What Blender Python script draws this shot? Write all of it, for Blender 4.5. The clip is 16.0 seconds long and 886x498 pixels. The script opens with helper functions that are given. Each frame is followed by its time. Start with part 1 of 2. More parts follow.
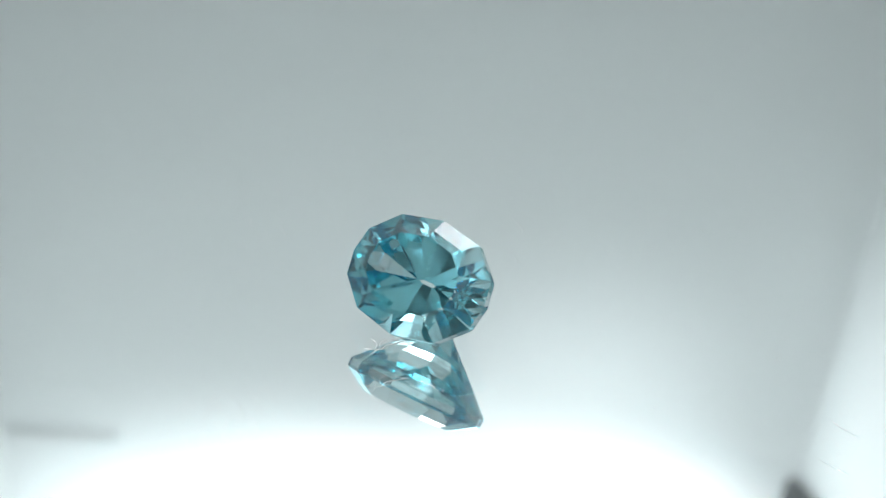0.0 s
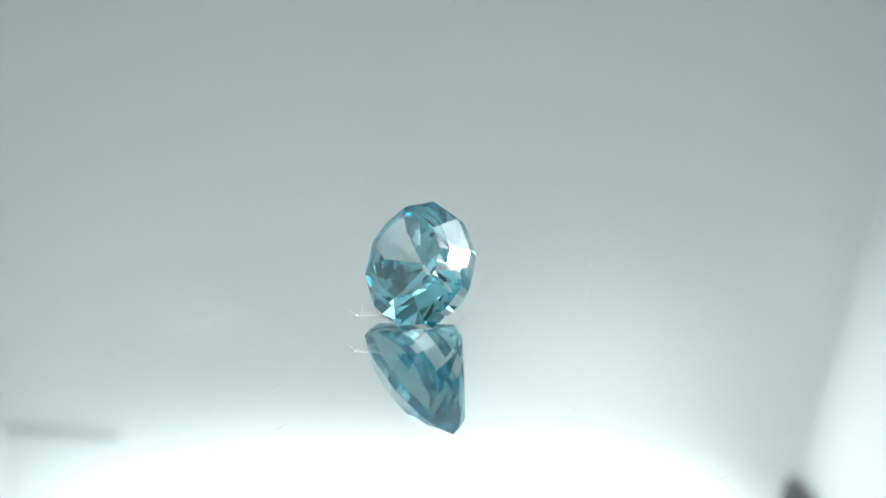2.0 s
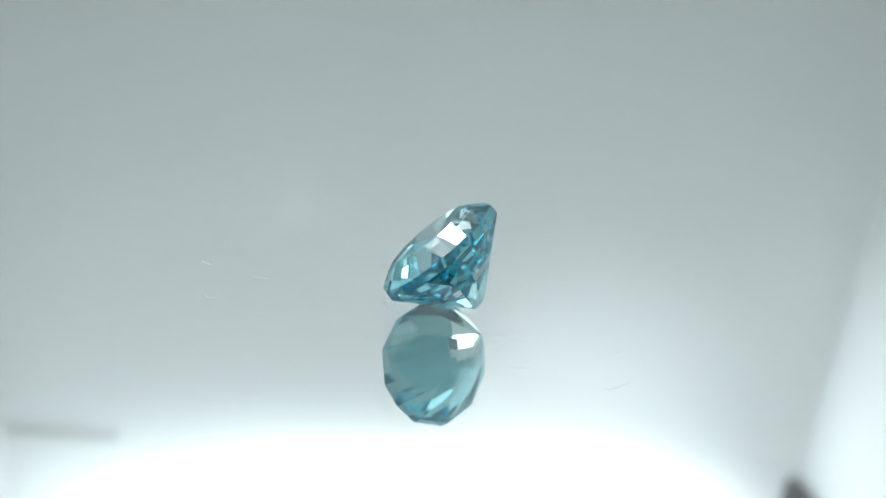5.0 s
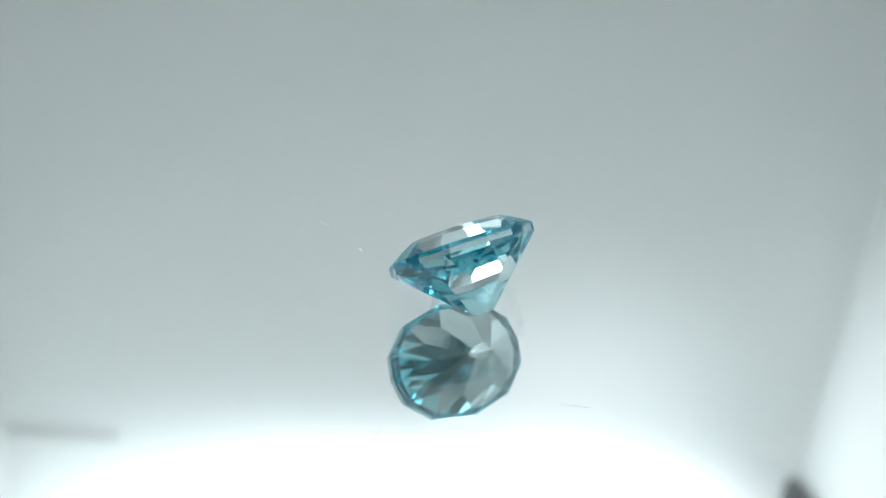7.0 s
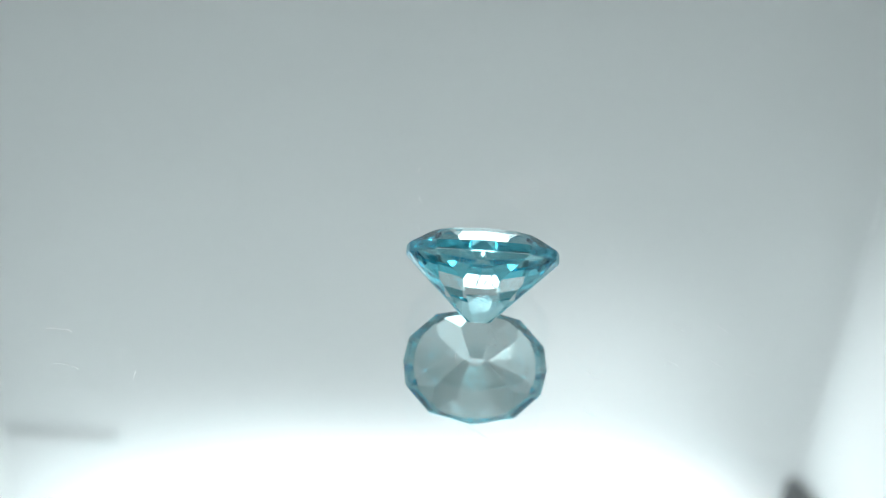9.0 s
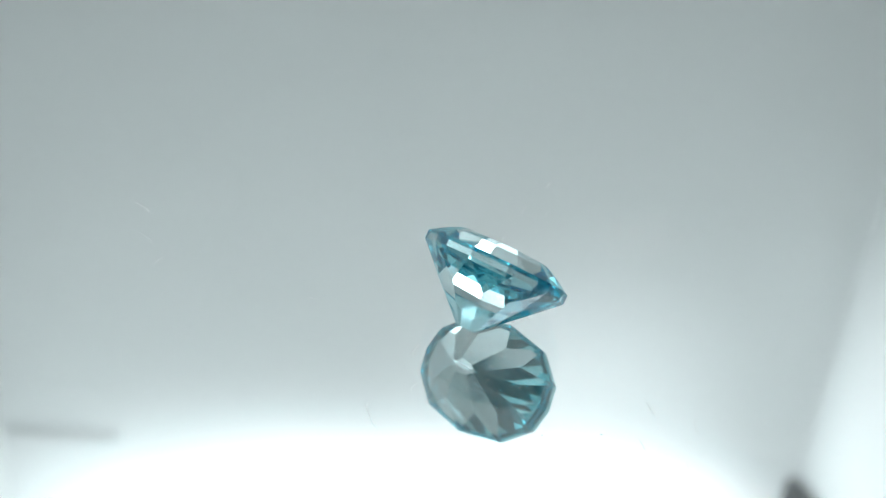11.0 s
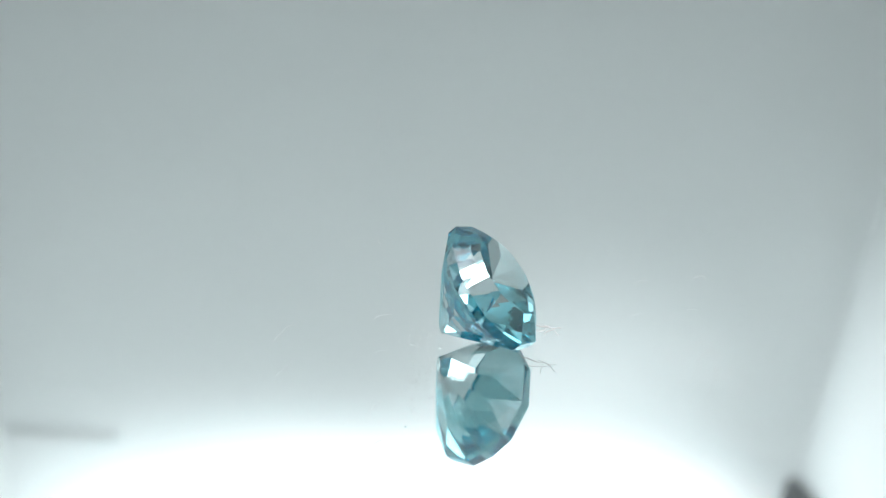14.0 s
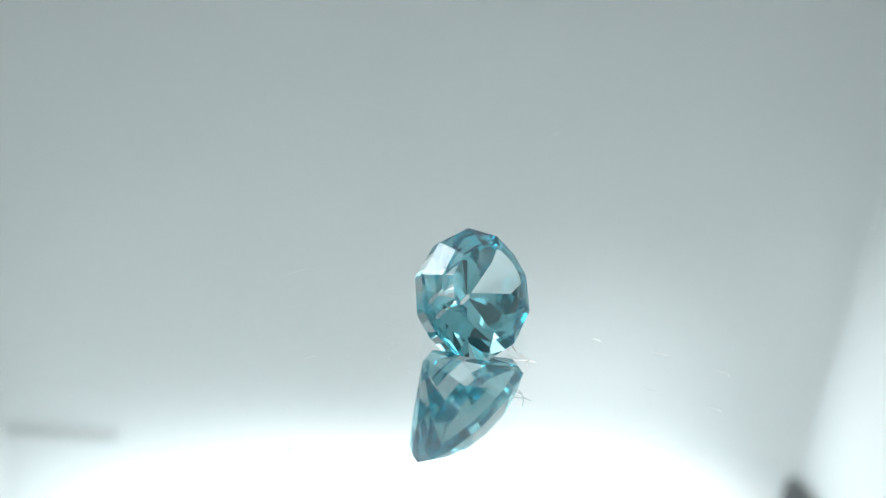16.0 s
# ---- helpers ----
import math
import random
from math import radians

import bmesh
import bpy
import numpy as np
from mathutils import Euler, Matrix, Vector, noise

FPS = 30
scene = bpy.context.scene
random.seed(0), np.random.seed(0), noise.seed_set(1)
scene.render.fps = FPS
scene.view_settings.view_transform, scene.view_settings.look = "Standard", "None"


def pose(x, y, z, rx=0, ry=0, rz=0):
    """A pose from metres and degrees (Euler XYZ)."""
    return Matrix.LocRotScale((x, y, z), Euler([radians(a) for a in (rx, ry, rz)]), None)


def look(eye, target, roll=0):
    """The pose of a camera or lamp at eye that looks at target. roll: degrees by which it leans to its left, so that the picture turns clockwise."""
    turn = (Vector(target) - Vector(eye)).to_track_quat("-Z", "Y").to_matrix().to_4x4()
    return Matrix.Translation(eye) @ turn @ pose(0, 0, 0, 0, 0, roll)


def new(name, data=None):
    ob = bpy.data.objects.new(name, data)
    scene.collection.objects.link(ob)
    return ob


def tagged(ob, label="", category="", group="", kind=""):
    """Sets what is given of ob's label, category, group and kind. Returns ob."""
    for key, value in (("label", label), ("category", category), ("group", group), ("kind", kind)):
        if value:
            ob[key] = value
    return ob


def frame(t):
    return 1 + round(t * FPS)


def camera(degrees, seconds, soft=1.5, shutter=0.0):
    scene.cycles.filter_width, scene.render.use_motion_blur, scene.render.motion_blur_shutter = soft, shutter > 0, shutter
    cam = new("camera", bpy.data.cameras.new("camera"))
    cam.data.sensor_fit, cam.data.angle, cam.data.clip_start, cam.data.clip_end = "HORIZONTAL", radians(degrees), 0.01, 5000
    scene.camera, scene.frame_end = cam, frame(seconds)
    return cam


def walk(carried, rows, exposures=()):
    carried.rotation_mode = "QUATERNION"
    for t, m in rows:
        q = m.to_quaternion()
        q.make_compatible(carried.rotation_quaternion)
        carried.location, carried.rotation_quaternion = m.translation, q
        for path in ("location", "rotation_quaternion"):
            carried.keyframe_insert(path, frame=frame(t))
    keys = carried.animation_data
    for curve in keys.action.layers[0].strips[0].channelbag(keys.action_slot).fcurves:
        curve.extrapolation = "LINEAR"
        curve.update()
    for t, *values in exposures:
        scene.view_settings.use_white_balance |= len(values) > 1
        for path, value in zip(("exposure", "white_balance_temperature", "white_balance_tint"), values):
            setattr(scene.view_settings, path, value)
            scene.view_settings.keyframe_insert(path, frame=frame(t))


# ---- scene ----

MM = 0.001
TURN = 16.601            # degrees a second by which the mirror disc turns, clockwise from above
SECONDS = 16.0

# ---- camera ----
cam = camera(39.36, SECONDS, soft=1.15)
STAND = pose(0, -44.766 * MM, 35.101 * MM, 54.688, 0, 0.893) @ pose(0, 0, 0, 0, 0, 2.794)
cam.data.dof.use_dof = True
cam.data.dof.focus_distance = 54.5 * MM
cam.data.dof.aperture_fstop = 66.0
walk(cam, [(0, STAND), (SECONDS, STAND)], exposures=[(0, 0.0), (SECONDS, 0.0)])

scene.cycles.max_bounces = 32
scene.cycles.transmission_bounces = 32
scene.cycles.glossy_bounces = 32

# ---- world: a dim neutral room beyond the light tent ----
world = bpy.data.worlds.new("world")
scene.world = world
world.use_nodes = True
world.node_tree.nodes["Background"].inputs[0].default_value = (0.8, 0.9, 1.0, 1)
world.node_tree.nodes["Background"].inputs[1].default_value = 0.3


# ---- materials ----
def material(name):
    m = bpy.data.materials.new(name)
    m.use_nodes = True
    m.node_tree.nodes.clear()
    out = m.node_tree.nodes.new("ShaderNodeOutputMaterial")
    return m, m.node_tree, out


def node(tree, kind, **values):
    n = tree.nodes.new(kind)
    for key, value in values.items():
        n.inputs[key.replace("_", " ")].default_value = value
    return n


def fabric_material(name, colour, scale=600, strength=0.05):
    m, tree, out = material(name)
    b = node(tree, "ShaderNodeBsdfPrincipled", Roughness=0.9)
    coord = node(tree, "ShaderNodeTexCoord")
    big = node(tree, "ShaderNodeTexNoise", Scale=9.0, Detail=3.0)
    ramp = node(tree, "ShaderNodeMix")
    ramp.data_type = "RGBA"
    ramp.inputs[6].default_value = (*[c * 0.95 for c in colour], 1)
    ramp.inputs[7].default_value = (*colour, 1)
    fine = node(tree, "ShaderNodeTexNoise", Scale=scale, Detail=2.0)
    bump = node(tree, "ShaderNodeBump", Strength=strength, Distance=0.0005)
    tree.links.new(coord.outputs["Object"], big.inputs["Vector"])
    tree.links.new(coord.outputs["Object"], fine.inputs["Vector"])
    tree.links.new(big.outputs["Fac"], ramp.inputs[0])
    tree.links.new(ramp.outputs[2], b.inputs["Base Color"])
    tree.links.new(fine.outputs["Fac"], bump.inputs["Height"])
    tree.links.new(bump.outputs["Normal"], b.inputs["Normal"])
    tree.links.new(b.outputs[0], out.inputs[0])
    return m


def glow_material(name, colour, glows, axis="X"):
    """Matt cloth with light painted on as glowing patches; no lamps stand behind it. glows: centre along axis, centre
    z, half width, half height, strength, outer, inner, power, squareness.
    """
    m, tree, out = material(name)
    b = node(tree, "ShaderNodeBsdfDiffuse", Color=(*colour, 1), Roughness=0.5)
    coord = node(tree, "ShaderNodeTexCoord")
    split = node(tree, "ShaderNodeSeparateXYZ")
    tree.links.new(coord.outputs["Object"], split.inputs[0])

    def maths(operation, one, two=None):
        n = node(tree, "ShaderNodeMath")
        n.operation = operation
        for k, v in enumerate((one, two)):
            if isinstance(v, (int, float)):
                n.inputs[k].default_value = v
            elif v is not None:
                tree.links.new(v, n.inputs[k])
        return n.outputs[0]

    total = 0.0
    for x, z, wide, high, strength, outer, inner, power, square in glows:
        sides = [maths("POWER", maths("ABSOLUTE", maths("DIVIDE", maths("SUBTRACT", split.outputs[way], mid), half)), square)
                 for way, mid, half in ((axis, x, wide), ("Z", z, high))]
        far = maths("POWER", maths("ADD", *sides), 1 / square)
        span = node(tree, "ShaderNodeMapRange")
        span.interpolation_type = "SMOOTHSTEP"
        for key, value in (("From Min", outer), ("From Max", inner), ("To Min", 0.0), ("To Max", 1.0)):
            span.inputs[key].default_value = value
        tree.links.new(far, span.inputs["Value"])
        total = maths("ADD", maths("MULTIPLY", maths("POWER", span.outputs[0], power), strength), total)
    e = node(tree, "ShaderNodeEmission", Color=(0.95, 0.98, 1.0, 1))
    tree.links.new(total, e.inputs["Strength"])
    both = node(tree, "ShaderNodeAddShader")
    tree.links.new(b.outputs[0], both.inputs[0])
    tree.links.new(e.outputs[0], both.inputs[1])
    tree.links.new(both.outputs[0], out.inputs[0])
    return m


def plain_material(name, colour, roughness=0.6, metallic=0.0):
    m, tree, out = material(name)
    b = node(tree, "ShaderNodeBsdfPrincipled", Roughness=roughness, Metallic=metallic)
    grain = node(tree, "ShaderNodeTexNoise", Scale=220.0, Detail=4.0)
    mix = node(tree, "ShaderNodeMix")
    mix.data_type = "RGBA"
    mix.inputs[6].default_value = (*[c * 0.85 for c in colour], 1)
    mix.inputs[7].default_value = (*[min(1, c * 1.1) for c in colour], 1)
    coord = node(tree, "ShaderNodeTexCoord")
    tree.links.new(coord.outputs["Object"], grain.inputs["Vector"])
    tree.links.new(grain.outputs["Fac"], mix.inputs[0])
    tree.links.new(mix.outputs[2], b.inputs["Base Color"])
    tree.links.new(b.outputs[0], out.inputs[0])
    return m


def gem_material(name, through_colour, inner_colour, ior=1.93, frost=0.0, worn=None):
    """Clear tinted stone: light that is thrown back inside it deepens more than light that passes. worn: centre and radius (mm) of an abraded patch."""
    m, tree, out = material(name)
    refract = node(tree, "ShaderNodeBsdfRefraction", Color=(*through_colour, 1), Roughness=frost, IOR=ior)
    reflect = node(tree, "ShaderNodeBsdfGlossy", Roughness=frost)
    fresnel = node(tree, "ShaderNodeFresnel", IOR=ior)
    whole = node(tree, "ShaderNodeMapRange")
    for key, value in (("From Min", 0.25), ("From Max", 0.6), ("To Min", 0.0), ("To Max", 1.0)):
        whole.inputs[key].default_value = value
    tree.links.new(fresnel.outputs[0], whole.inputs["Value"])
    gloss = node(tree, "ShaderNodeMix")
    gloss.data_type = "RGBA"
    gloss.inputs[6].default_value = (0.97, 0.98, 1.0, 1)
    gloss.inputs[7].default_value = (*inner_colour, 1)
    tree.links.new(whole.outputs[0], gloss.inputs[0])
    tree.links.new(gloss.outputs[2], reflect.inputs["Color"])
    mix = node(tree, "ShaderNodeMixShader")
    tree.links.new(fresnel.outputs[0], mix.inputs[0])
    tree.links.new(refract.outputs[0], mix.inputs[1])
    tree.links.new(reflect.outputs[0], mix.inputs[2])
    tree.links.new(mix.outputs[0], out.inputs[0])
    if worn:
        x, y, z, radius = (c * MM for c in worn)
        coord = node(tree, "ShaderNodeTexCoord")
        off = node(tree, "ShaderNodeVectorMath")
        off.operation = "DISTANCE"
        off.inputs[1].default_value = (x, y, z)
        tree.links.new(coord.outputs["Object"], off.inputs[0])
        near = node(tree, "ShaderNodeMapRange")
        near.interpolation_type = "SMOOTHSTEP"
        for key, value in (("From Min", radius), ("From Max", radius * 0.3), ("To Min", 0.0), ("To Max", 0.6)):
            near.inputs[key].default_value = value
        tree.links.new(off.outputs["Value"], near.inputs["Value"])
        grain = node(tree, "ShaderNodeTexNoise", Scale=14000.0, Detail=3.0)
        tree.links.new(coord.outputs["Object"], grain.inputs["Vector"])
        bump = node(tree, "ShaderNodeBump", Distance=0.00003)
        tree.links.new(grain.outputs["Fac"], bump.inputs["Height"])
        tree.links.new(near.outputs[0], bump.inputs["Strength"])
        for n in (refract, reflect):
            tree.links.new(bump.outputs["Normal"], n.inputs["Normal"])
    return m


def lint_material(name, clear=0.0):
    """Pale threads and crumbs that let some light through."""
    m, tree, out = material(name)
    d = node(tree, "ShaderNodeBsdfDiffuse", Color=(0.9, 0.91, 0.92, 1))
    t = node(tree, "ShaderNodeBsdfTranslucent", Color=(0.95, 0.95, 0.95, 1))
    g = node(tree, "ShaderNodeBsdfGlossy", Color=(0.9, 0.9, 0.9, 1), Roughness=0.25)
    one, two = node(tree, "ShaderNodeMixShader", Fac=0.8), node(tree, "ShaderNodeMixShader", Fac=0.35)
    tree.links.new(d.outputs[0], one.inputs[1])
    tree.links.new(t.outputs[0], one.inputs[2])
    tree.links.new(one.outputs[0], two.inputs[1])
    tree.links.new(g.outputs[0], two.inputs[2])
    thin = node(tree, "ShaderNodeMixShader", Fac=clear)
    see = node(tree, "ShaderNodeBsdfTransparent")
    tree.links.new(two.outputs[0], thin.inputs[1])
    tree.links.new(see.outputs[0], thin.inputs[2])
    tree.links.new(thin.outputs[0], out.inputs[0])
    return m


def mirror_glass_material(name):
    """Clear glass with a dry wiped smear on one patch and a thin film of dust."""
    m, tree, out = material(name)
    g = node(tree, "ShaderNodeBsdfGlass", Color=(0.94, 0.985, 0.985, 1), Roughness=0.0, IOR=1.52)
    film = node(tree, "ShaderNodeBsdfDiffuse", Color=(0.85, 0.86, 0.86, 1))
    coord = node(tree, "ShaderNodeTexCoord")
    place = node(tree, "ShaderNodeMapping")
    place.vector_type = "TEXTURE"
    place.inputs["Location"].default_value = (-9.0 * MM, -7.6 * MM, 0)
    place.inputs["Rotation"].default_value = (0, 0, radians(25))
    place.inputs["Scale"].default_value = (3.2 * MM, 2.2 * MM, 1)
    tree.links.new(coord.outputs["Object"], place.inputs["Vector"])
    far = node(tree, "ShaderNodeVectorMath")
    far.operation = "LENGTH"
    tree.links.new(place.outputs[0], far.inputs[0])
    patch = node(tree, "ShaderNodeMapRange")
    patch.interpolation_type = "SMOOTHSTEP"
    for key, value in (("From Min", 1.2), ("From Max", 0.3), ("To Min", 0.0), ("To Max", 1.0)):
        patch.inputs[key].default_value = value
    tree.links.new(far.outputs["Value"], patch.inputs["Value"])
    stretch = node(tree, "ShaderNodeMapping")
    stretch.inputs["Scale"].default_value = (9, 1.6, 1)
    tree.links.new(place.outputs[0], stretch.inputs["Vector"])
    streak = node(tree, "ShaderNodeTexNoise", Scale=1.0, Detail=6.0, Roughness=0.7)
    tree.links.new(stretch.outputs[0], streak.inputs["Vector"])
    ramp = node(tree, "ShaderNodeMapRange")
    for key, value in (("From Min", 0.48), ("From Max", 0.8), ("To Min", 0.0), ("To Max", 0.15)):
        ramp.inputs[key].default_value = value
    tree.links.new(streak.outputs["Fac"], ramp.inputs["Value"])
    times = node(tree, "ShaderNodeMath")
    times.operation = "MULTIPLY"
    tree.links.new(ramp.outputs[0], times.inputs[0])
    tree.links.new(patch.outputs[0], times.inputs[1])
    mix = node(tree, "ShaderNodeMixShader")
    tree.links.new(times.outputs[0], mix.inputs[0])
    tree.links.new(g.outputs[0], mix.inputs[1])
    tree.links.new(film.outputs[0], mix.inputs[2])
    tree.links.new(mix.outputs[0], out.inputs[0])
    return m


def silver_material(name):
    m, tree, out = material(name)
    g = node(tree, "ShaderNodeBsdfGlossy", Color=(0.94, 0.95, 0.95, 1), Roughness=0.03)
    tree.links.new(g.outputs[0], out.inputs[0])
    return m


# Painted light: the west wall glows more upwards, with a broad patch below.
WEST_CLOTH = glow_material("west_cloth", (0.80, 0.81, 0.81), (
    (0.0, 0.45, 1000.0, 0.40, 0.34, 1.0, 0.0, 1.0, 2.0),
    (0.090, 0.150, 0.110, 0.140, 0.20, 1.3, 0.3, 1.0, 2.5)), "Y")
# Same upward glow, plus a pool of light painted near the back corner.
EAST_CLOTH = glow_material("east_cloth", (0.80, 0.81, 0.81), (
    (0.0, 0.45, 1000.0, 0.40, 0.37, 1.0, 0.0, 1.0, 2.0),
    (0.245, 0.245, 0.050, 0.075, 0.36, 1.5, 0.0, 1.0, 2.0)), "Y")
# Dimmer overhead light is put into a darker cloth colour and faint glow.
TOP_CLOTH = glow_material("top_cloth", (0.50, 0.51, 0.51), ((0.0, 0.0, 1000.0, 1000.0, 0.12, 2.0, 0.5, 1.0, 2.0),))
# Pale tone for the unseen wall and ceiling that brighten the stone.
ROOM_PAINT = fabric_material("room_paint", (0.80, 0.80, 0.79))
# Glow of the added strip over the camera.
STRIP_GLOW = glow_material("strip_glow", (0.80, 0.80, 0.79), ((0.0, 0.0, 1000.0, 1000.0, 2.8, 2.0, 0.5, 1.0, 2.0),))
DARK_CLOTH = fabric_material("dark_cloth", (0.10, 0.102, 0.105))
# Room's darkness put into the colour of unseen walls, for dark facets.
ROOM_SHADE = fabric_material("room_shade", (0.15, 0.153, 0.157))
WHITE_CLOTH = fabric_material("white_cloth", (0.80, 0.81, 0.81))
TABLE = fabric_material("table_paint", (0.62, 0.62, 0.61), 900, 0.1)
# Painted light: a wide base glow, two bright cores, two smaller patches.
GLOW_CLOTH = glow_material("glow_cloth", (0.80, 0.81, 0.81), (
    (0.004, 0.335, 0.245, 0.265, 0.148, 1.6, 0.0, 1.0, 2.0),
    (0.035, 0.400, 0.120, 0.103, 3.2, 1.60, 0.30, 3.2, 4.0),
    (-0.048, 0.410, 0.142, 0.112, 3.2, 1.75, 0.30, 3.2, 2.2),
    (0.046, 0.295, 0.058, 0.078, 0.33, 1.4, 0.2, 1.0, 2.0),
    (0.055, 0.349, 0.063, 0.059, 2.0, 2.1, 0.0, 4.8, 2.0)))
FILL_GLOW = glow_material("fill_glow", (0.8, 0.8, 0.8), ((0.0, 0.0, 1000.0, 1000.0, 6.0, 2.0, 0.5, 1.0, 2.0),))
BLACK_PLASTIC = plain_material("black_plastic", (0.03, 0.03, 0.035), 0.45)
GEM = gem_material("blue_zircon", (0.885, 0.960, 0.965), (0.575, 0.883, 0.928))
GEM_BELOW = gem_material("blue_zircon_worn", (0.885, 0.960, 0.965), (0.575, 0.883, 0.928), frost=0.045, worn=(-0.35, 0.75, -2.25, 0.95))
GEM_BAND = gem_material("blue_zircon_band", (0.80, 0.935, 0.955), (0.62, 0.90, 0.945), frost=0.09)
GEM_WORN = gem_material("blue_zircon_frosted", (0.92, 0.97, 0.97), (0.80, 0.94, 0.95), frost=0.25)
GRIME = plain_material("grime", (0.06, 0.07, 0.07), 0.7)
MIRROR_GLASS = mirror_glass_material("mirror_glass")
SILVER = silver_material("mirror_silver")
LINT = lint_material("lint", 0.05)
DUST = lint_material("dust", 0.30)


# ---- building helpers ----
def mesh_of(name, bm, mat):
    me = bpy.data.meshes.new(name)
    bm.normal_update()
    bm.to_mesh(me)
    bm.free()
    me.materials.append(mat)
    return me


def part(name, bm, mat, parent=None, label=""):
    ob = new(name, mesh_of(name, bm, mat))
    if parent:
        ob.parent = parent
    if label:
        ob["label"] = label
    return ob


def box(bm, x0, x1, y0, y1, z0, z1, bevel=0.0):
    made = bmesh.ops.create_cube(bm, size=1.0)
    for v in made["verts"]:
        v.co = Vector(((x0 + x1) / 2 + v.co.x * (x1 - x0), (y0 + y1) / 2 + v.co.y * (y1 - y0), (z0 + z1) / 2 + v.co.z * (z1 - z0)))
    if bevel:
        edges = list({e for v in made["verts"] for e in v.link_edges})
        bmesh.ops.bevel(bm, geom=edges, offset=bevel, segments=3, affect="EDGES", profile=0.5)


def disc(bm, radius, z0, z1, segments=96, bevel=0.0):
    rings = []
    profile = [(radius - bevel, z0), (radius, z0 + bevel), (radius, z1 - bevel), (radius - bevel, z1)] if bevel else [(radius, z0), (radius, z1)]
    for r, z in profile:
        rings.append([bm.verts.new((r * math.cos(2 * math.pi * k / segments), r * math.sin(2 * math.pi * k / segments), z)) for k in range(segments)])
    for low, high in zip(rings, rings[1:]):
        for k in range(segments):
            bm.faces.new((low[k], low[(k + 1) % segments], high[(k + 1) % segments], high[k]))
    bm.faces.new(rings[-1])
    bm.faces.new(rings[0][::-1])


def tube(bm, points, radius, sides=5):
    """A thin round thread along points."""
    rings = []
    for k, p in enumerate(points):
        way = (points[min(k + 1, len(points) - 1)] - points[max(k - 1, 0)]).normalized()
        side = way.orthogonal().normalized()
        other = way.cross(side)
        r = radius * (0.45 if k in (0, len(points) - 1) else 1)
        rings.append([bm.verts.new(p + (side * math.cos(a) + other * math.sin(a)) * r) for a in (2 * math.pi * j / sides for j in range(sides))])
    for one, two in zip(rings, rings[1:]):
        for j in range(sides):
            bm.faces.new((one[j], one[(j + 1) % sides], two[(j + 1) % sides], two[j]))
    bm.faces.new(rings[0][::-1])
    bm.faces.new(rings[-1])


# ---- the light tent that closes the place ----
LEFT, RIGHT, BACK, FRONT, TOP = -0.172, 0.136, 0.300, -0.045, 0.46
ROOM = 0.22                  # how far the unseen, added room reaches in front of the tent
GLASS = 2.11 * MM            # thickness of the mirror's glass
FACE = -0.135 * MM           # height of the mirror's upper face
TABLE_TOP = FACE - GLASS - 0.3 * MM


CLOTHS = {"wall_south": ROOM_PAINT, "room_ceiling": ROOM_PAINT, "wall_north": GLOW_CLOTH, "ceiling": TOP_CLOTH, "wall_east": EAST_CLOTH, "wall_west": WEST_CLOTH}


def build_tent():
    bm = bmesh.new()
    box(bm, -0.52, 0.52, FRONT - ROOM - 0.02, BACK + 0.02, TABLE_TOP - 0.02, TABLE_TOP)
    tagged(part("table_top", bm, TABLE), "pale grey matt table under the turning mirror", "table top", kind="structure")
    for name, dims, label in (
        ("wall_north", (LEFT, RIGHT, BACK, BACK + 0.004, TABLE_TOP, TOP), "white cloth back wall of a light tent, lamp glow painted into it"),
        ("wall_south", (-0.20, 0.20, FRONT - ROOM - 0.004, FRONT - ROOM, TABLE_TOP, TOP), "unseen pale wall added to brighten the stone from the front"),
        ("room_wall_west", (-0.204, -0.20, FRONT - ROOM - 0.004, FRONT, TABLE_TOP, TOP), "unseen dark wall added to darken the stone's facets"),
        ("room_wall_east", (0.20, 0.204, FRONT - ROOM - 0.004, FRONT, TABLE_TOP, TOP), "unseen dark wall added to darken the stone's facets"),
        ("room_wall_left", (-0.204, LEFT - 0.005, FRONT, FRONT + 0.004, TABLE_TOP, TOP), "unseen dark wall added beside the tent's opening"),
        ("room_wall_right", (RIGHT + 0.005, 0.204, FRONT, FRONT + 0.004, TABLE_TOP, TOP), "unseen dark wall added beside the tent's opening"),
        ("room_ceiling", (-0.204, 0.204, FRONT - ROOM - 0.004, FRONT - 0.005, TOP, TOP + 0.004), "unseen pale ceiling added before the tent"),
        ("wall_west", (LEFT - 0.004, LEFT, FRONT - 0.004, BACK + 0.004, TABLE_TOP, TOP), "white cloth side wall of a light tent, soft glow painted into it"),
        ("wall_east", (RIGHT, RIGHT + 0.004, FRONT - 0.004, BACK + 0.004, TABLE_TOP, TOP), "white cloth side wall of a light tent, soft glow painted into it"),
        ("ceiling", (LEFT - 0.004, RIGHT + 0.004, FRONT - 0.004, BACK + 0.004, TOP, TOP + 0.004), "cloth ceiling of a light tent, darkened in colour, with a faint added glow"),
    ):
        bm = bmesh.new()
        box(bm, *dims)
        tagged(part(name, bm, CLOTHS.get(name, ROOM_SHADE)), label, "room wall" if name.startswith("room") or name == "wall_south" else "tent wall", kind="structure")


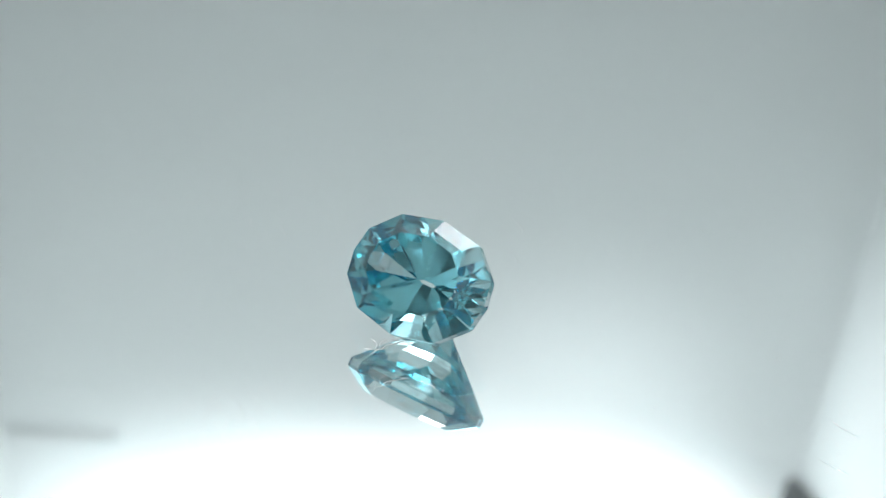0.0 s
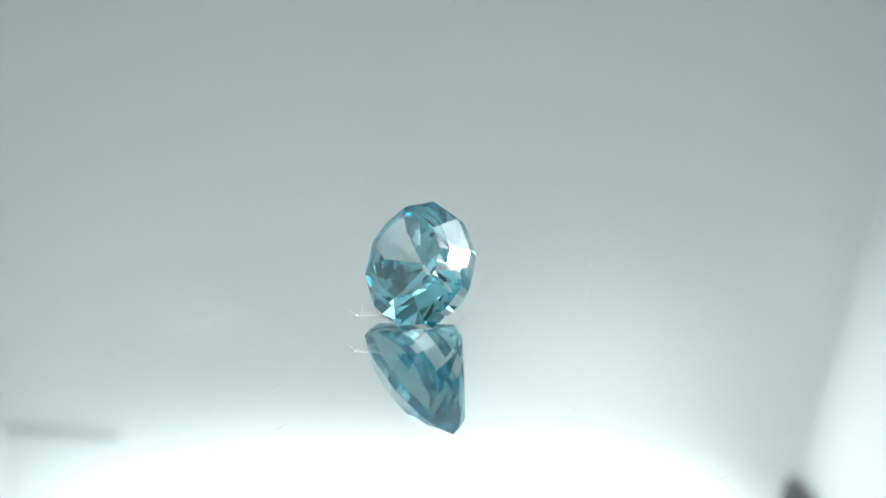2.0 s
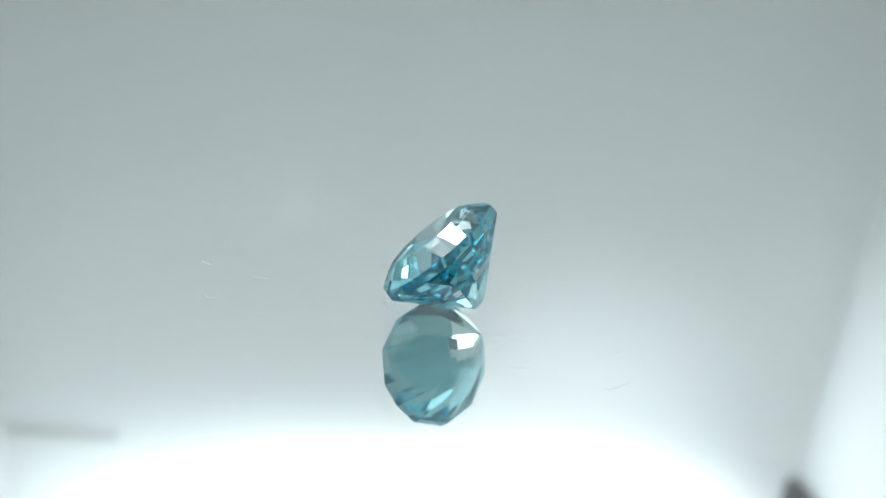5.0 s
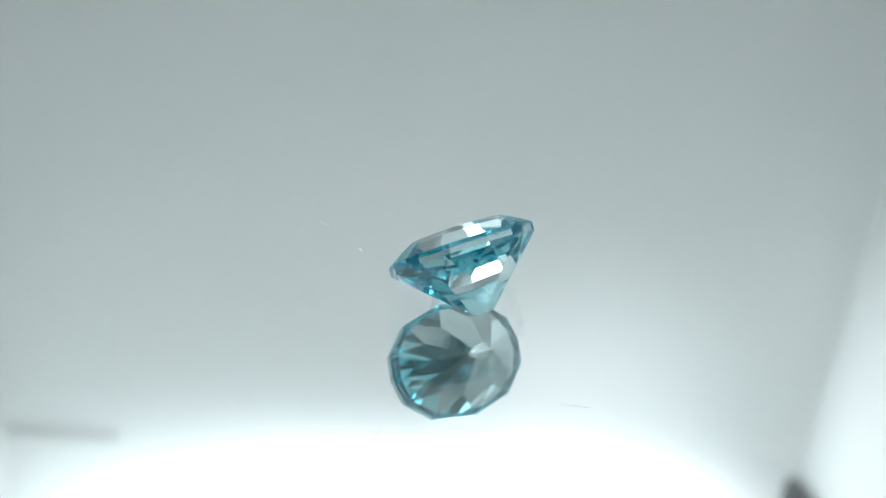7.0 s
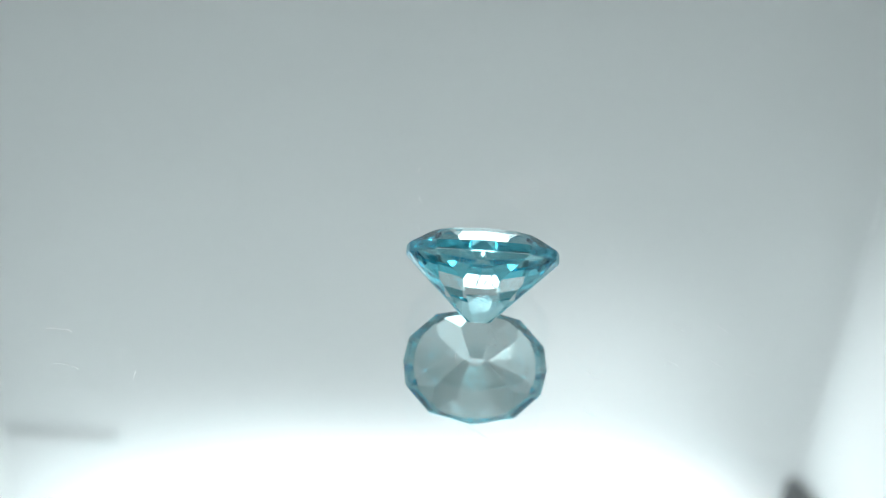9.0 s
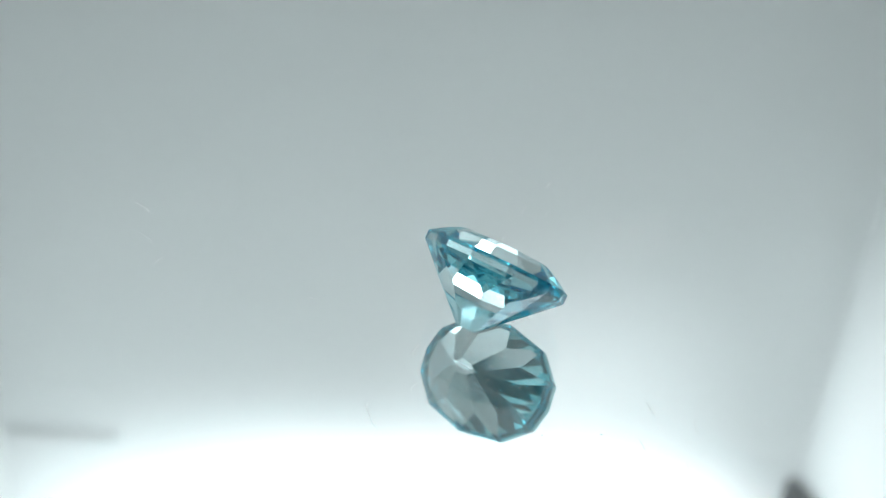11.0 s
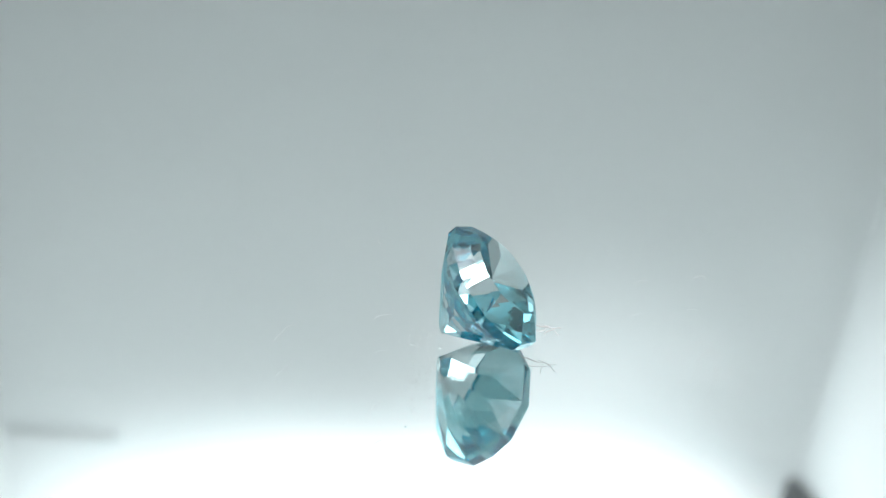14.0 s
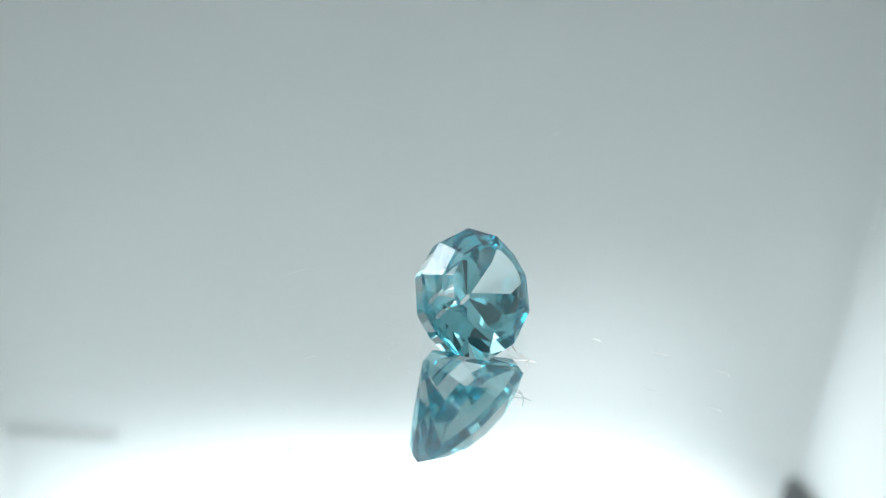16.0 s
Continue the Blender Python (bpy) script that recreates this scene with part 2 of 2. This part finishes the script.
def build_fill():
    """An unseen round fill lamp, added under the tent's ceiling to whiten the dust."""
    lamp = tagged(new("fill_lamp"), "small round white fill lamp added unseen under the tent ceiling, switched on", "lamp")
    lamp.location = (-0.07, 0.0, 0)
    bm = bmesh.new()
    disc(bm, 0.038, TOP - 0.016, TOP - 0.001, 48, 0.003)
    part("housing", bm, WHITE_CLOTH, lamp)
    bm = bmesh.new()
    disc(bm, 0.031, TOP - 0.018, TOP - 0.0161, 48)
    part("diffuser", bm, FILL_GLOW, lamp, "glowing white diffuser")
    # Added beam that brightens dust and stone but leaves the walls alone.
    beam = bpy.data.lights.new("fill_beam", "SPOT")
    beam.energy, beam.spot_size, beam.spot_blend, beam.shadow_soft_size, beam.color = 18.0, radians(16), 0.6, 0.03, (1.0, 0.99, 0.97)
    new("fill_beam", beam).matrix_world = look((-0.07, 0.0, TOP - 0.02), (0, 0, 0))


def build_strip():
    """An unseen wide strip light, added under the room's ceiling, over the camera, to brighten the stone's facets."""
    lamp = tagged(new("fill_strip"), "wide white strip light added unseen under the ceiling before the tent, switched on", "lamp")
    bm = bmesh.new()
    box(bm, -0.045, 0.125, FRONT - ROOM + 0.015, FRONT - 0.012, TOP - 0.012, TOP - 0.001, 0.003)
    part("housing", bm, WHITE_CLOTH, lamp)
    bm = bmesh.new()
    box(bm, -0.035, 0.115, FRONT - ROOM + 0.025, FRONT - 0.020, TOP - 0.0145, TOP - 0.0125)
    part("diffuser", bm, STRIP_GLOW, lamp, "glowing white diffuser")


def build_corner_strips():
    """Added strips at the tent's back corners, a dark one and a pale one, for a dark spot and a shadow streak."""
    # Added dark strip that makes the dark spot in the right corner.
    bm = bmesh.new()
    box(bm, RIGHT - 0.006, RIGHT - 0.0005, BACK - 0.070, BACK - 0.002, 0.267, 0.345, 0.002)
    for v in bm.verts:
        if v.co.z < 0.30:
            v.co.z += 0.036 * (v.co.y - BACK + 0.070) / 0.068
    tagged(part("corner_dark_strip", bm, DARK_CLOTH), "dark strip added at the corner of the light tent for a dark spot", "strap")
    # Cloth without glow before the glowing wall, in place of a shadow streak.
    bm = bmesh.new()
    box(bm, LEFT + 0.0005, LEFT + 0.045, BACK - 0.004, BACK - 0.0005, 0.3018, 0.3042, 0.0006)
    for v in bm.verts:
        if v.co.x > LEFT + 0.02:
            v.co.z = 0.303 + (v.co.z - 0.303) * 0.3
    tagged(part("edge_shade_strip", bm, WHITE_CLOTH), "unlit pale strip added across the tent's back corner for a shadow streak", "strap")


build_tent()
build_fill()
build_corner_strips()
build_strip()


# ---- the turning mirror ----
def build_mirror():
    mirror = tagged(new("mirror_disc"), "round glass mirror silvered on its back, turning slowly", "mirror")
    bm = bmesh.new()
    disc(bm, 0.085, FACE - GLASS - 0.2 * MM, FACE, 128)
    part("glass", bm, MIRROR_GLASS, mirror)
    bm = bmesh.new()
    disc(bm, 0.0849, FACE - GLASS - 0.1 * MM, FACE - GLASS, 128)
    part("silvering", bm, SILVER, mirror, "bright silver backing")
    bm = bmesh.new()
    disc(bm, 0.0852, TABLE_TOP, FACE - GLASS - 0.22 * MM, 128)
    part("backing_paint", bm, BLACK_PLASTIC, mirror)
    return mirror


# ---- the cut stone ----
GIRDLE = ((0.0, 2.78), (2.07, 2.345), (3.30, 1.135), (3.51, 0.0))   # a quarter of the twelve-sided girdle, mm
HALF_GIRDLE, CROWN_Z, CROWN_S, TABLE_Z, TABLE_S = 0.222, 0.71, 0.77, 0.935, 0.64
CULET, BREAK = (0.50, 0.09, -3.12), 0.70      # half length, half width and depth of the blunt keel, mm


def girdle_outline():
    a, b, c, d = GIRDLE
    quarter = [a, b, c, d]
    points = quarter + [(x, -y) for x, y in (c, b)] + [(-a[0], -a[1])] + [(-x, -y) for x, y in (b, c, d)] + [(-x, y) for x, y in (c, b)]
    return [Vector((x, y, 0)) for x, y in points]


def build_stone():
    stone = tagged(new("gemstone"), "transparent teal blue faceted oval gemstone lying on a mirror", "gemstone")
    ring = girdle_outline()
    n = len(ring)

    def at(p, s, z):
        return Vector((p.x * s, p.y * s, z)) * MM

    # crown: two steps and the table
    bm = bmesh.new()
    rows = [[bm.verts.new(at(p, s, z)) for p in ring] for s, z in ((1, HALF_GIRDLE), (CROWN_S, CROWN_Z), (TABLE_S, TABLE_Z))]
    for low, high in zip(rows, rows[1:]):
        for k in range(n):
            bm.faces.new((low[(k + 1) % n], low[k], high[k], high[(k + 1) % n]))
    bm.faces.new(rows[-1][::-1])
    part("crown", bm, GEM, stone)
    # girdle band
    bm = bmesh.new()
    low = [bm.verts.new(at(p, 1, -HALF_GIRDLE)) for p in ring]
    high = [bm.verts.new(at(p, 1, HALF_GIRDLE)) for p in ring]
    for k in range(n):
        bm.faces.new((low[(k + 1) % n], low[k], high[k], high[(k + 1) % n]))
    part("girdle", bm, GEM_BAND, stone, "thick faceted girdle band")
    # pavilion: a kite under each corner and a triangle under each edge, cut from a prism
    mains = []
    for k in range(n):
        corner = Vector((ring[k].x, ring[k].y, -HALF_GIRDLE))
        foot = Vector((CULET[0] * ring[k].x / 3.51, CULET[1] * ring[k].y / 2.78, CULET[2]))
        normal = (corner - foot).cross(ring[(k + 1) % n] - ring[k - 1]).normalized()
        mains.append((corner, normal * (1 if normal.z < 0 else -1)))

    def depth(plane, x, y):
        co, no = plane
        return co.z - (no.x * (x - co.x) + no.y * (y - co.y)) / no.z

    cuts = list(mains)
    for k in range(n):
        one, two = mains[k][0], mains[(k + 1) % n][0]
        middle = (one + two) / 2 * BREAK
        inner = Vector((middle.x, middle.y, max(depth(p, middle.x, middle.y) for p in mains)))
        normal = (two - one).cross(inner - one).normalized()
        cuts.append((one, normal * (1 if normal.z < 0 else -1)))
    bm = bmesh.new()
    top = [bm.verts.new((p.x, p.y, -HALF_GIRDLE)) for p in ring]
    low = [bm.verts.new((p.x, p.y, CULET[2])) for p in ring]
    bm.faces.new(top[::-1])
    bm.faces.new(low)
    for k in range(n):
        bm.faces.new((top[k], top[(k + 1) % n], low[(k + 1) % n], low[k]))
    for co, no in cuts:
        cut = bmesh.ops.bisect_plane(bm, geom=bm.verts[:] + bm.edges[:] + bm.faces[:], dist=1e-5, plane_co=co, plane_no=no, clear_outer=True)
        edges = [g for g in cut["geom_cut"] if isinstance(g, bmesh.types.BMEdge) and g.is_boundary]
        if len(edges) > 2:
            bmesh.ops.edgeloop_fill(bm, edges=edges)
    bmesh.ops.remove_doubles(bm, verts=bm.verts[:], dist=1e-3)
    bmesh.ops.delete(bm, geom=[f for f in bm.faces if all(abs(v.co.z + HALF_GIRDLE) < 1e-3 for v in f.verts)], context="FACES_ONLY")
    bmesh.ops.recalc_face_normals(bm, faces=bm.faces[:])
    if sum(f.normal.z * f.calc_area() for f in bm.faces) > 0:
        bmesh.ops.reverse_faces(bm, faces=bm.faces[:])
    for v in bm.verts:
        v.co *= MM
    flat = bmesh.new()
    foot = min(bm.faces, key=lambda f: f.calc_center_median().z)
    flat.faces.new([flat.verts.new(v.co) for v in foot.verts])
    bmesh.ops.delete(bm, geom=[foot], context="FACES_ONLY")
    part("pavilion", bm, GEM_BELOW, stone)
    part("culet", flat, GEM_WORN, stone, "blunt frosted tip")
    # dark marks on one girdle facet, pale scratches under another
    a, b = ring[11], ring[0]
    out = Vector((b.y - a.y, a.x - b.x, 0)).normalized()
    out *= 1 if out.dot(a) > 0 else -1
    rng = random.Random(3)
    for along, up, size in ((0.62, 0.06, 0.16), (0.74, -0.02, 0.22), (0.80, 0.09, 0.10), (0.55, -0.08, 0.08)):
        points = []
        for k in range(7):
            f = along + size * (k / 6 - 0.5) * 0.45 + rng.uniform(-0.01, 0.01)
            points.append((a.lerp(b, f) + out * 0.006 + Vector((0, 0, up + 0.07 * math.sin(k * 1.3 + along * 20) * size * 4))) * MM)
        bm = bmesh.new()
        tube(bm, points, 0.011 * MM)
        part("grime_mark", bm, GRIME, stone, "dark speck of grime")
    one, two = Vector((ring[0].x, ring[0].y, -HALF_GIRDLE)), Vector((ring[1].x, ring[1].y, -HALF_GIRDLE))
    low = Vector((0, 0, CULET[2]))
    middle = (one + two) / 2
    face = (two - one).cross(low - one).normalized()
    face *= 1 if face.dot(middle) > 0 else -1
    for f, start, end in ((0.30, 0.10, 0.24), (0.37, 0.08, 0.27), (0.45, 0.12, 0.26), (0.52, 0.10, 0.20)):
        p, q = one.lerp(two, f).lerp(low, start), one.lerp(two, f + 0.10).lerp(low, end)
        bm = bmesh.new()
        tube(bm, [(p.lerp(q, k / 5) + face * 0.02) * MM for k in range(6)], 0.006 * MM)
        part("scratch", bm, LINT, stone, "fine pale scratch")
    return stone


mirror = build_mirror()
stone = build_stone()
STONE_POSE = pose(-1.677 * MM, -0.659 * MM, 2.178 * MM) @ pose(0, 0, 0, 0, 0, -121.308) @ pose(0, 0, 0, 0, 44.377, 0) @ pose(0, 0, 0, 0, 0, 89.685)


# ---- lint and dust on the mirror ----
def thread(length, curl, wave, radius, rng):
    """Points of a curled thread that lies on the mirror, centred, in metres."""
    points, x, y, heading = [], 0.0, 0.0, -curl / 2
    count = 18
    phase = rng.uniform(0, 6.28)
    for k in range(count + 1):
        f = k / count
        points.append(Vector((x, y, radius * 0.9 + 0.05 * MM * max(0.0, math.sin(f * 5.0 + phase)) * min(1, length))))
        heading += curl / count + wave * math.sin(f * 9 + phase) / count * 6
        x += length * MM / count * math.cos(heading)
        y += length * MM / count * math.sin(heading)
    middle = sum(points, Vector()) / len(points)
    return [p - Vector((middle.x, middle.y, 0)) for p in points]


# x, y, heading in degrees, length, curl, wave, thickness (mm)
FIBRES = (
    (-2.70, -2.60, 205, 1.3, 0.9, 0.35, 0.022), (-3.25, -3.05, 20, 1.0, -0.6, 0.5, 0.018), (-3.45, -2.70, 110, 0.9, 1.4, 0.4, 0.018),
    (-3.15, -2.50, 60, 0.8, -1.2, 0.3, 0.016), (-3.60, -3.00, 150, 0.7, 0.5, 0.6, 0.016), (-2.35, -2.30, 185, 0.9, -0.5, 0.4, 0.016),
    (-4.12, -11.60, 40, 0.75, 2.2, 0.4, 0.022), (-2.84, -8.97, 75, 0.75, 0.3, 0.2, 0.020), (-1.92, -6.31, 60, 0.4, 0.5, 0.2, 0.018),
    (1.54, 3.00, 70, 0.9, 1.6, 0.2, 0.016), (16.45, -6.36, 150, 1.3, -0.9, 0.2, 0.020), (-8.68, 5.40, 108, 0.95, 0.2, 0.1, 0.014),
    (-10.50, 6.30, 95, 0.7, 0.4, 0.1, 0.014), (-9.55, 9.41, 130, 0.5, 0.8, 0.1, 0.016), (6.59, -0.10, 160, 0.6, 1.3, 0.2, 0.016),
    (2.95, 7.30, 98, 1.5, 0.9, 0.4, 0.016), (-3.32, 6.42, 100, 0.8, 1.2, 0.2, 0.014), (14.40, -2.00, 60, 0.6, 0.4, 0.2, 0.014),
)


def build_fibres():
    rng = random.Random(4)
    made = []
    for x, y, heading, length, curl, wave, thick in FIBRES:
        thick *= 1.1 if math.hypot(x + 3, y + 2.7) < 1.2 else 0.65
        bm = bmesh.new()
        tube(bm, thread(length, curl, wave, thick * MM, rng), thick * MM)
        ob = tagged(part("lint_fibre", bm, LINT), "fine curled pale lint fibre lying on the mirror", "lint", "lint fibres on the mirror")
        made.append((ob, pose(x * MM, y * MM, FACE, 0, 0, heading)))
    return made


def flake(bm, x, y, size, rng):
    """A small irregular crumb that sits on the mirror."""
    count = rng.randint(5, 7)
    turn, stretch = rng.uniform(0, 6.28), rng.uniform(0.4, 1.0)
    low, high = [], []
    for k in range(count):
        a = 2 * math.pi * k / count
        r = size * rng.uniform(0.6, 1.2)
        px, py = r * math.cos(a), r * math.sin(a) * stretch
        qx, qy = px * math.cos(turn) - py * math.sin(turn), px * math.sin(turn) + py * math.cos(turn)
        low.append(bm.verts.new((x + qx, y + qy, 0.0)))
        high.append(bm.verts.new((x + qx * 0.6, y + qy * 0.6, size * rng.uniform(0.1, 0.25))))
    for k in range(count):
        bm.faces.new((low[k], low[(k + 1) % count], high[(k + 1) % count], high[k]))
    bm.faces.new(high)
    bm.faces.new(low[::-1])


def build_dust():
    rng = random.Random(11)
    bm = bmesh.new()
    for x, y in ((-3.17, 4.81), (-5.49, 4.69), (-1.9, 3.6), (-2.6, 4.1), (-4.3, 5.3), (2.2, 7.1), (9.1, -3.4), (-6.6, 7.2), (5.2, 6.0)):
        flake(bm, x * MM, y * MM, rng.uniform(0.045, 0.07) * MM, rng)
    for k in range(150):      # crumbs by the stone's tip, drifting away from it
        drift = abs(rng.gauss(0, 1.2)) if k % 2 else 0.0
        flake(bm, (-0.6 - 0.8 * drift + rng.gauss(0, 0.6)) * MM, (2.05 + 0.6 * drift + rng.gauss(0, 0.6)) * MM, rng.uniform(0.014, 0.045) * MM, rng)
    for k in range(420):     # thin dust over the rest
        r, a = 24 * math.sqrt(rng.random()), rng.uniform(0, 6.28)
        flake(bm, r * math.cos(a) * MM, r * math.sin(a) * MM, rng.uniform(0.008, 0.024) * MM, rng)
    return tagged(part("dust", bm, DUST), "scattered white dust crumbs on the mirror", "dust", kind="stuff")


fibres = build_fibres()
dust = build_dust()


# ---- motion ----
def turned(m):
    """Rows for a thing that starts at m and is carried round by the mirror."""
    steps = 32
    return [(SECONDS * k / steps, pose(0, 0, 0, 0, 0, -TURN * SECONDS * k / steps) @ m) for k in range(steps + 1)]


def motions():
    walk(mirror, turned(Matrix.Identity(4)))
    walk(stone, turned(STONE_POSE))
    walk(dust, turned(pose(0, 0, FACE)))
    for ob, start in fibres:
        walk(ob, turned(start))


motions()
